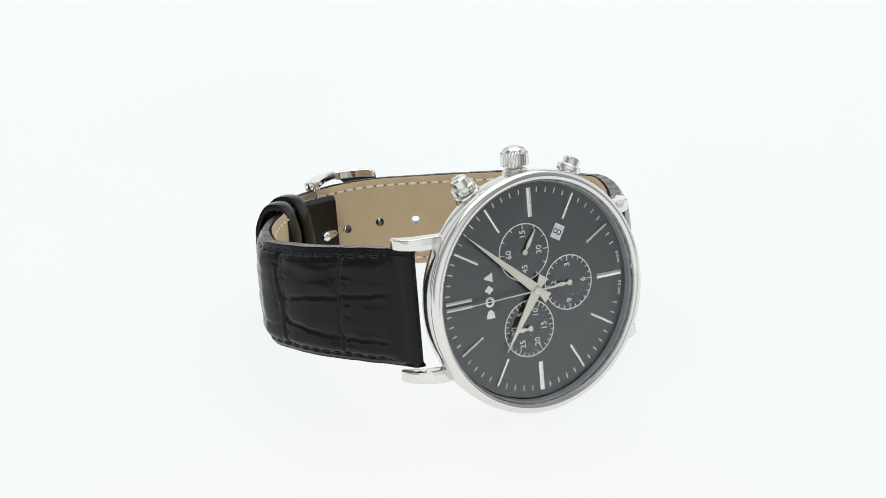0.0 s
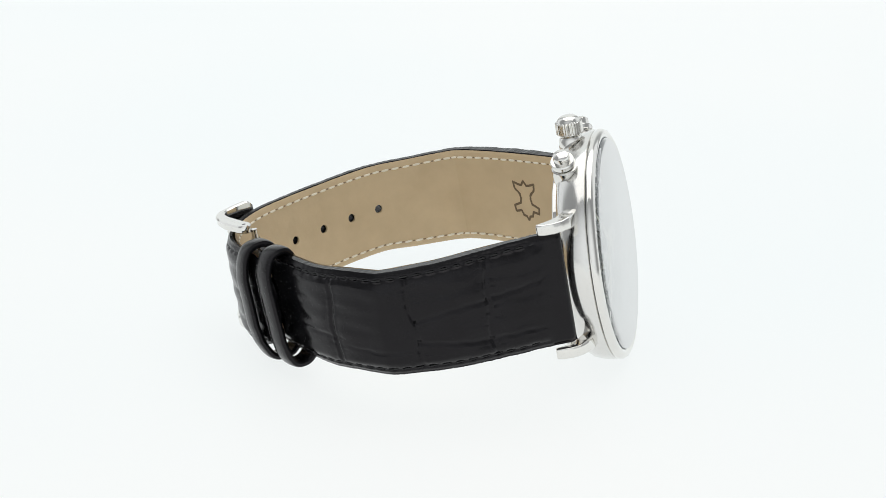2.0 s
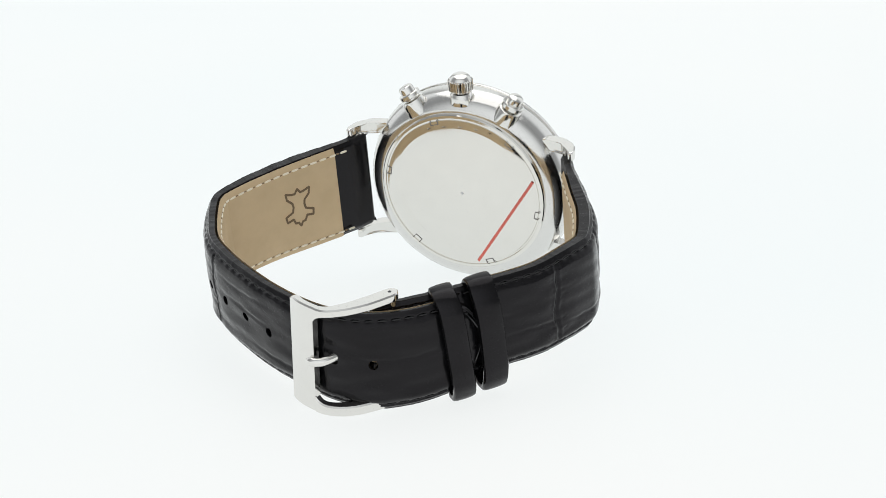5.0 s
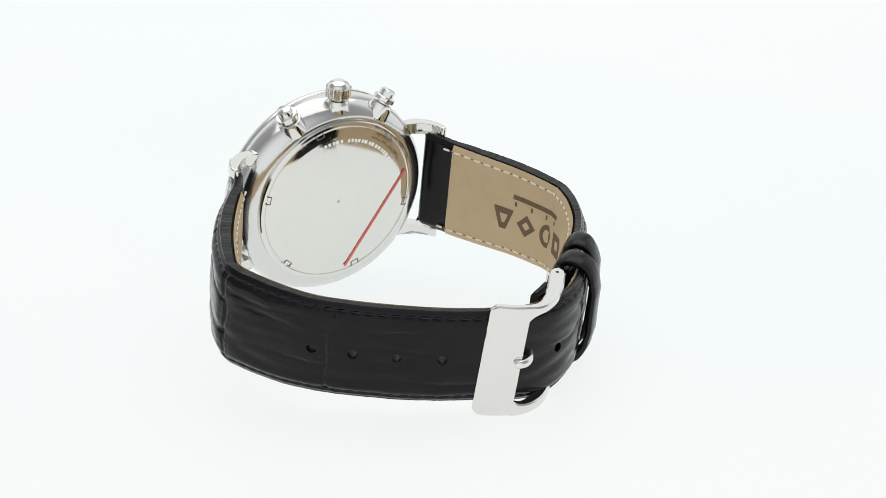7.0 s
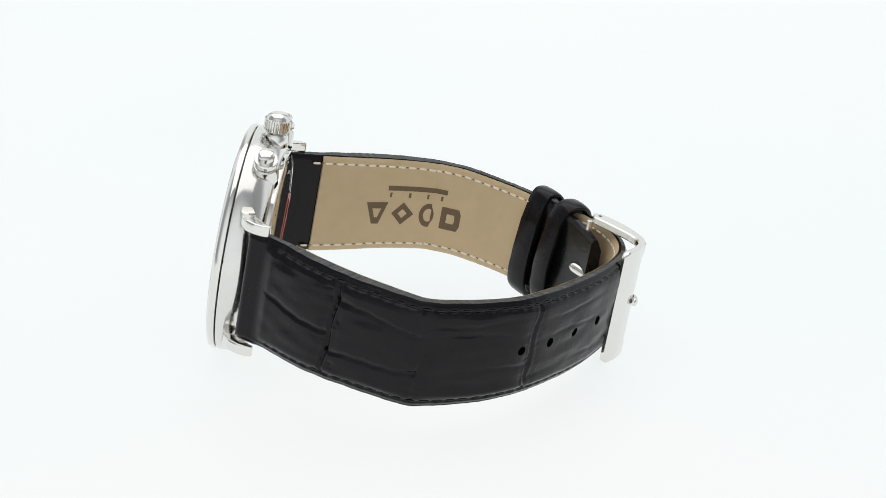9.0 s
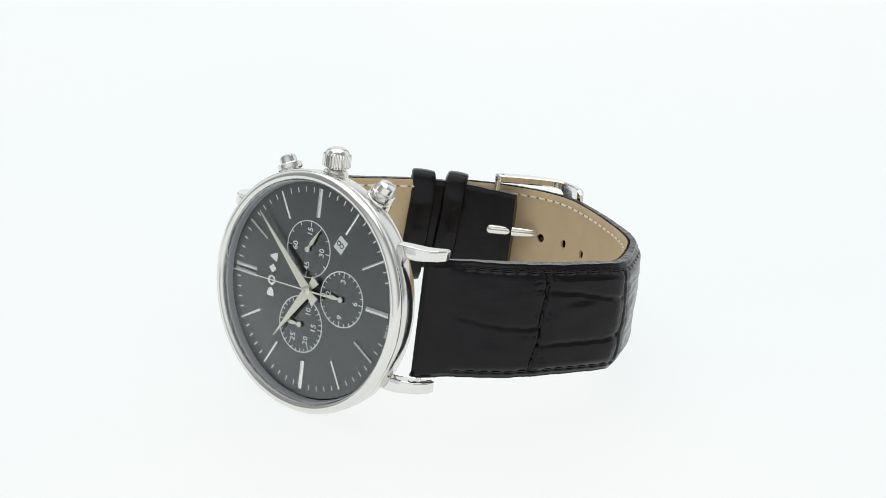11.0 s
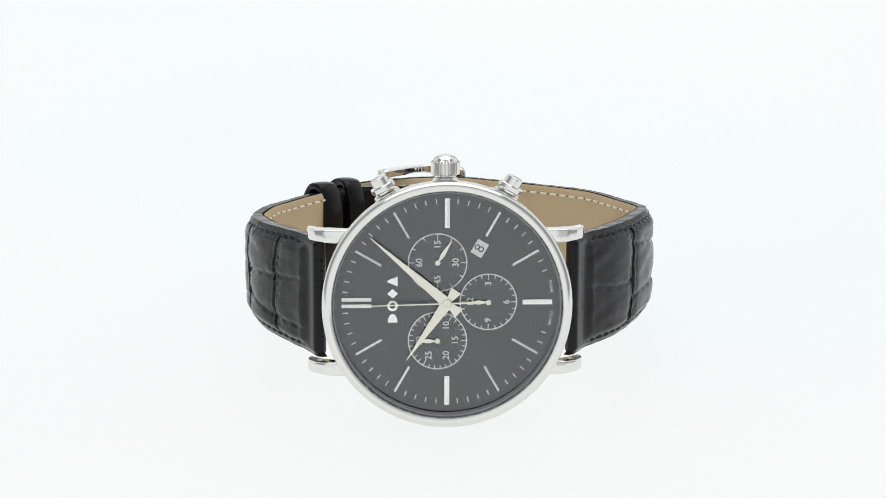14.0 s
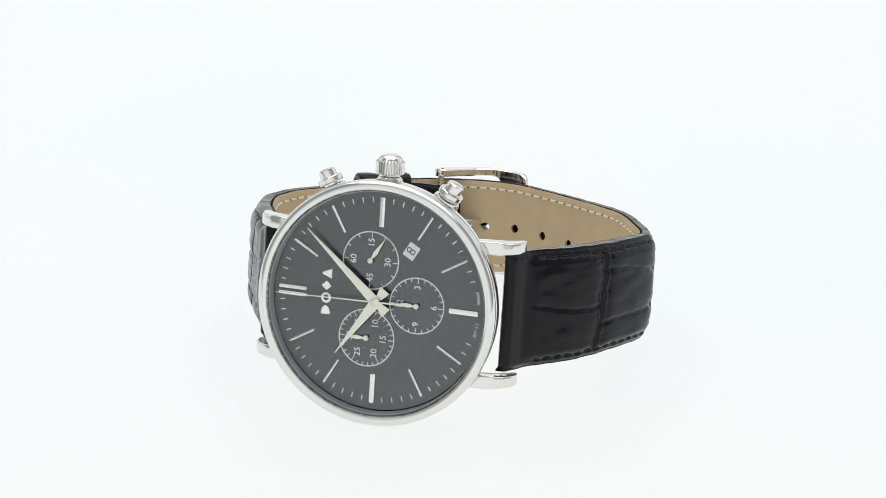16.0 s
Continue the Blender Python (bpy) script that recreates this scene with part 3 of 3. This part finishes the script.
def on_strap(points, at, u_mm, lift, inner=False):
    """Place on a strap half: running length, offset across from the middle, lift off its surface; with the tangent, across and normal."""
    pts, s, tan, nor = strap_frame(points)
    q = [np.interp(at, s, pts[:, k]) for k in range(5)]
    t = Vector((np.interp(at, s, tan[:, 0]), 0, np.interp(at, s, tan[:, 1]))).normalized()
    m = Vector((np.interp(at, s, nor[:, 0]), 0, np.interp(at, s, nor[:, 1]))).normalized()
    base = Vector((q[0], q[2] + u_mm, q[1]))
    if inner:
        return base - m * (q[4] + lift), t, -m, q[3]
    return base + m * lift, t, m, q[3]


def placed(p, t, m):
    y = m.cross(t).normalized()
    r = Matrix((t, y, m)).transposed().to_4x4()
    return Matrix.Translation(p) @ r


def stitches(points, start, end, inset, pitch, length, radius, lift, inner):
    bm = bmesh.new()
    at = start
    while at < end:
        for side in (-1, 1):
            w = on_strap(points, at, 0, 0, inner)[3]
            p, t, m, w = on_strap(points, at, side * (w / 2 - inset), lift, inner)
            mat = placed(p, t, m)
            prof = [(0, -length / 2), (radius * 0.7, -length / 2 + 0.12), (radius, -length / 4), (radius, length / 4), (radius * 0.7, length / 2 - 0.12), (0, length / 2)]
            revolve(bm, prof, 7, mat @ Matrix.Rotation(radians(90), 4, "Y"))
        at += pitch
    return bm


def pierced(bm, drills):
    """The mesh with round holes cut through it."""
    me, mc = bpy.data.meshes.new("work"), bpy.data.meshes.new("drill")
    bmesh.ops.recalc_face_normals(bm, faces=bm.faces)
    bm.to_mesh(me)
    bm.free()
    cut = bmesh.new()
    for m in drills:
        revolve(cut, [(0, -6), (0.85, -6), (0.85, 6), (0, 6)], 18, m)
    bmesh.ops.recalc_face_normals(cut, faces=cut.faces)
    cut.to_mesh(mc)
    cut.free()
    ob, dr = new("work", me), new("drill", mc)
    mod = ob.modifiers.new("cut", "BOOLEAN")
    mod.operation, mod.object, mod.solver = "DIFFERENCE", dr, "EXACT"
    out = bpy.data.meshes.new_from_object(ob.evaluated_get(bpy.context.evaluated_depsgraph_get()))
    done = bmesh.new()
    done.from_mesh(out)
    for o in (ob, dr):
        bpy.data.objects.remove(o)
    for d in (me, mc, out):
        bpy.data.meshes.remove(d)
    return done


def wrapped(bm, points, at, across):
    """Bend a flat figure (x along the strap, y across) onto the lining."""
    for v in bm.verts:
        v.co = on_strap(points, at + v.co.x, across + v.co.y, v.co.z, True)[0]
    return bm


def hide_outline(bm, m):
    """The stamped outline of a hide, as a thin band."""
    half = [(0.0, 3.9), (0.7, 3.0), (1.6, 3.1), (2.9, 3.5), (2.7, 2.2), (1.5, 1.1), (1.35, 0.2), (1.6, -0.8), (3.4, -1.5), (3.2, -2.7), (1.7, -2.4), (1.2, -3.4), (0.5, -3.5), (0.0, -4.3)]
    loop = half + [(-x, y) for x, y in half[-2:0:-1]]
    n = len(loop)
    for i in range(n):
        a, b = Vector((*loop[i], 0)), Vector((*loop[(i + 1) % n], 0))
        d = (b - a).normalized().cross(Vector((0, 0, 1))) * 0.24
        e = (b - a).normalized() * 0.1
        prism(bm, [tuple(q[:2]) for q in (a - d - e, a + d - e, b + d + e, b - d + e)], 0.0, 0.03, 0, m)


def build_straps():
    s_long, s_short = strap_frame(LONG)[1], strap_frame(SHORT)[1]
    body, lin = strap_skin(LONG, 4.2, (21.0, 37.5, 58.5, 88.0), ((0.02,), (0.5, -0.4), (-0.3, 0.4, 0.62), (-0.55, 0.15, 0.55), (0.1,)), 3, 8.3, tip=7.0)
    pts, s, tan, nor = strap_frame(LONG)
    drills = []
    for a in (31.0, 25.8, 19.7, 13.3, 6.3, -0.8, -7.6):
        i = max(k for k in range(len(s)) if pts[k, 0] >= a and s[k] > 40 or k == 0)
        p, t, m, w = on_strap(LONG, s[i], 0.1, 0)
        drills.append(placed(p, t, m))
    body, lin = pierced(body, drills), pierced(lin, drills)
    strap = part("long_strap", body, BLACK, watch, "black crocodile-grain leather strap half with holes", angle=60)
    part("lining", lin, TAN, strap, "tan leather lining")
    part("stitching", stitches(LONG, 5.4, s_long[-1] - 8, 1.2, 2.3, 1.7, 0.15, -0.14, False), THREAD, strap)
    part("lining_stitching", stitches(LONG, 6.6, s_long[-1] - 8, 1.45, 2.3, 1.55, 0.22, 0.03, True), CREAM, strap, "cream lining stitches")
    part("stitch_pricks", stitches(LONG, 7.75, s_long[-1] - 8, 1.45, 2.3, 0.7, 0.17, -0.07, True), PRICK, strap)
    bm = bmesh.new()
    hide_outline(bm, None)
    part("stamp", wrapped(bm, LONG, 18.2, 0.4), STAMP, strap, "stamped hide outline")

    body, lin = strap_skin(SHORT, 3.5, (14.6, 28.0, 43.0), ((0.25, -0.6), (0.1, -0.5), (-0.5, 0.35), (0.2, -0.3)), 8, 7.2, lining_to=s_short[-1] - 19.5)
    strap = part("short_strap", body, BLACK, watch, "black crocodile-grain leather strap half with the buckle", angle=60)
    part("lining", lin, TAN, strap, "tan leather lining")
    part("stitching", stitches(SHORT, 5.4, s_short[-1] - 9, 1.2, 2.3, 1.7, 0.15, -0.14, False), THREAD, strap)
    part("lining_stitching", stitches(SHORT, 6.0, s_short[-1] - 21, 1.45, 2.3, 1.55, 0.22, 0.03, True), CREAM, strap, "cream lining stitches")
    part("stitch_pricks", stitches(SHORT, 7.15, s_short[-1] - 21, 1.45, 2.3, 0.7, 0.17, -0.07, True), PRICK, strap)
    # stamped emblem of plain shapes and a ruled line on the lining
    outlines = ([(-2.5, 2.3), (2.5, 2.3), (0.8, -2.3), (-0.8, -2.3)], [(-2.4, 0), (0, -2.4), (2.4, 0), (0, 2.4)], None, [(1.8, -2.3), (2.3, -1.3), (2.3, 1.3), (1.8, 2.3), (-2.2, 2.3), (-2.2, -2.3)])
    for i, outline in enumerate(outlines):
        bm = bmesh.new()
        if outline:
            n = len(outline)
            for k in range(n):
                a, b = Vector(outline[k]), Vector(outline[(k + 1) % n])
                prism(bm, [tuple(q) for q in (a, b, b * 0.42, a * 0.42)], -0.1, 0.04)
        else:
            for k in range(24):
                a0, a1 = radians(15 * k), radians(15 * k + 15)
                prism(bm, [(r * 0.9 * math.cos(q), r * math.sin(q)) for r, q in ((1.4, a0), (2.5, a0), (2.5, a1), (1.4, a1))], -0.1, 0.04)
        part("stamp", wrapped(bm, SHORT, 20.2 + 6.0 * i, -1.7), STAMP, strap)
    bm = bmesh.new()
    for i in range(24):
        box(bm, -7.2 + 0.6 * i, -6.56 + 0.6 * i, -0.55, 0.45, -0.1, 0.04)
        if i in (1, 8, 15, 22):
            box(bm, -7.2 + 0.6 * i, -6.7 + 0.6 * i, -2.0, -1.0, -0.1, 0.04)
    part("stamp", wrapped(bm, SHORT, 29.4, 3.7), STAMP, strap)

    # keepers: closed leather loops round both halves
    pts, s, tan, nor = strap_frame(SHORT)
    for a, lean, wide, out in ((-17.2, 4.5, 0.76, 5.5), (-22.0, 2.5, 0.86, 4.2)):
        at = max(s[k] for k in range(len(s)) if pts[k, 0] <= a)
        p, t, m, w = on_strap(SHORT, at, 0, 0)
        mat = placed(p, t, m) @ turn(lean)
        bm = bmesh.new()
        y0, y1, z0, z1 = -10.6, 11.8, -3.8, out
        loop = []
        for k in range(72):
            a = radians(5 * k)
            ca, sa = math.cos(a), math.sin(a)
            ey, ez = math.copysign(abs(ca) ** 0.62, ca), math.copysign(abs(sa) ** 0.8, sa)
            slack = 0.3 * noise.noise((ey * 1.6, lean * 3, sa)) + 0.15 * noise.noise((ey * 5, lean, sa))
            g = Vector((ca * 0.6 * abs(ca) ** 2, sa)).normalized()
            loop.append(((y0 + y1) / 2 + ey * (y1 - y0) / 2, (z0 + z1) / 2 + ez * (z1 - z0) / 2 + slack, g.x, g.y, 0.35 * noise.noise((a * 1.3, lean * 7, 2.0))))
        prof = [(-2.5, -1.2), (-2.72, -0.95), (-2.75, -0.5), (-2.5, -0.14), (-1.9, 0.0), (-0.6, 0.07), (0.6, 0.07), (1.9, 0.0), (2.5, -0.14), (2.75, -0.5), (2.72, -0.95), (2.5, -1.2)]
        rings = []
        for cy, cz, ca, sa, drift in loop:
            rings.append([bm.verts.new(mat @ Vector((px * wide + drift, cy + h * ca, cz + h * sa))) for px, h in prof])
        nr = len(rings)
        for i in range(nr):
            a, b = rings[i], rings[(i + 1) % nr]
            for k in range(len(prof)):
                j = (k + 1) % len(prof)
                bm.faces.new((a[k], a[j], b[j], b[k]))
        part("keeper", bm, BLACK, watch, "black leather strap keeper loop")


def build_buckle():
    # side line of the buckle: 6-o'clock axis, depth
    line = [(8.5, -68.4), (5.2, -70.6), (1.0, -71.9), (-3.0, -70.9), (-6.5, -68.0), (-9.6, -64.3), (-10.6, -63.2)]
    pts, s = spline(line, 0.35)
    tan = np.gradient(pts, axis=0)
    tan /= np.linalg.norm(tan, axis=1)[:, None]
    nor = np.stack([-tan[:, 1], tan[:, 0]], 1)
    if nor[0, 1] > 0:
        nor = -nor

    def sheet(s0, s1, low, high, thick):
        bm = bmesh.new()
        sec = []
        for i in range(len(s)):
            if s0 <= s[i] <= s1:
                th, c0, c1 = thick(s[i]), low(s[i]), high(s[i])
                x, n = pts[i]
                b = 0.25
                ring = [(c0, b - th / 2), (c0 + b, -th / 2), (c1 - b, -th / 2), (c1, b - th / 2), (c1, th / 2 - b), (c1 - b, th / 2), (c0 + b, th / 2), (c0, th / 2 - b)]
                sec.append([bm.verts.new((x + nor[i, 0] * h - 0.085 * (c + 7) * max(0.0, 1 - max(0.0, s[i] - 6.5) / 6.0), c, n + nor[i, 1] * h)) for c, h in ring])
        for a, b2 in zip(sec, sec[1:]):
            for k in range(8):
                bm.faces.new((a[k], a[(k + 1) % 8], b2[(k + 1) % 8], b2[k]))
        bm.faces.new(sec[0])
        bm.faces.new(sec[-1][::-1])
        return bm
    total = s[-1]
    buckle = part("buckle", sheet(0, 6.9, lambda q: -8.0 + 0.9 * max(0, 1 - q / 1.6) ** 2, lambda q: 13.4 - 0.9 * max(0, 1 - q / 1.6) ** 2, lambda q: 1.3 * min(1, 0.45 + q * 0.8)), STEEL, watch, "polished steel pin buckle")

    def arm_thick(q):
        k = (q - 7) / (total - 7)
        end = math.sqrt(max(0.05, 1 - max(0, (q - total + 1.6) / 1.6) ** 2))
        return (1.3 + 1.5 * min(1, max(0, k) * 1.6)) * end
    for low, high in ((lambda q: 11.9 - 2.2 * math.exp(-(q - 6.4) / 1.0), lambda q: 13.4), (lambda q: -8.2, lambda q: -6.2 + 1.6 * math.exp(-(q - 6.4) / 1.0))):
        part("arm", sheet(6.4, total, low, high, arm_thick), STEEL, buckle)
    # no hole is cut: a black disc paints the shade inside it
    for c0, c1 in ((13.36, 13.42),):
        bm = bmesh.new()
        revolve(bm, [(0, c1), (0.33, c1), (0.33, c0)], 16, Matrix.Translation((-9.6, 0, -64.2)) @ Matrix.Rotation(radians(-90), 4, "X"))
        part("pin_hole_shade", bm, INK, buckle)
    for i in range(4):
        bm = bmesh.new()
        across = -3.2 + 3.1 * i
        p = Vector((4.75 - 0.085 * (across + 7), across, -71.33))
        mat = Matrix.Translation(p) @ Matrix.Rotation(radians(-27), 4, "Y")
        box(bm, -0.9, 0.9, -0.95, 0.95, -0.03, 0.03, 0, mat)
        part("emblem_shape", bm, STEEL_BACK, buckle, "engraved plain emblem shape")
    # tongue: over the plate, through the strap, round the bar
    bm = bmesh.new()
    path = [(3.4, -72.35), (1.8, -72.7), (0.2, -72.0), (-1.2, -70.0), (-2.2, -67.6), (-4.0, -65.4), (-6.6, -63.1), (-8.6, -61.4), (-9.7, -60.9)]
    q, ss = spline(path, 0.4)
    tn = np.gradient(q, axis=0)
    tn /= np.linalg.norm(tn, axis=1)[:, None]
    rings = []
    for i in range(len(ss)):
        r = (0.75 + 0.2 * min(1.0, ss[i] / ss[-1])) * math.sqrt(min(1, (ss[i] + 0.15) / 0.9)) * math.sqrt(min(1, (ss[-1] - ss[i] + 0.15) / 0.9))
        nx, nn = -tn[i, 1], tn[i, 0]
        rings.append([bm.verts.new((q[i, 0] + nx * r * 0.8 * math.sin(a), 2.7 + r * 1.05 * math.cos(a), q[i, 1] + nn * r * 0.8 * math.sin(a))) for a in np.linspace(0, 2 * math.pi, 12, endpoint=False)])
    for a, b in zip(rings, rings[1:]):
        for k in range(12):
            bm.faces.new((a[k], a[(k + 1) % 12], b[(k + 1) % 12], b[k]))
    bm.faces.new(rings[0])
    bm.faces.new(rings[-1][::-1])
    part("tongue", bm, STEEL, buckle, "steel buckle tongue")
    bm = bmesh.new()
    revolve(bm, [(0, -6.8), (0.6, -6.8), (0.6, 12.2), (0, 12.2)], 16, Matrix.Translation((-9.3, 0, -62.6)) @ Matrix.Rotation(radians(-90), 4, "X"))
    part("bar", bm, STEEL, buckle)


build_case()
build_controls()
build_dial()
build_straps()
build_buckle()


# ---- the watch turns on the table ----
def motions():
    turns = ((0.0, 28.0), (0.5, 37.7), (1.0, 49.15), (1.5, 61.65), (2.0, 75.1), (2.5, 88.4), (3.0, 102.0), (3.5, 115.4), (4.0, 128.9), (4.5, 142.5), (5.0, 156.2),
             (5.5, 169.9), (6.0, 183.3), (6.5, 196.7), (7.0, 210.1), (7.5, 223.3), (8.0, 236.8), (8.5, 250.3), (9.0, 263.9), (9.5, 277.7), (10.0, 291.6), (10.4, 302.8),
             (10.8, 313.4), (11.0, 318.0), (11.5, 328.3), (12.0, 337.6), (12.5, 345.2), (13.0, 351.55), (13.5, 356.4), (13.8, 358.7), (13.967, 359.8), (14.067, 360.3), (14.167, 359.8), (14.5, 357.65),
             (15.0, 352.9), (15.5, 347.3), (16.0, 339.75))
    walk(watch, [(t, pose(0, 0, 0, 0, 0, a)) for t, a in turns])


motions()
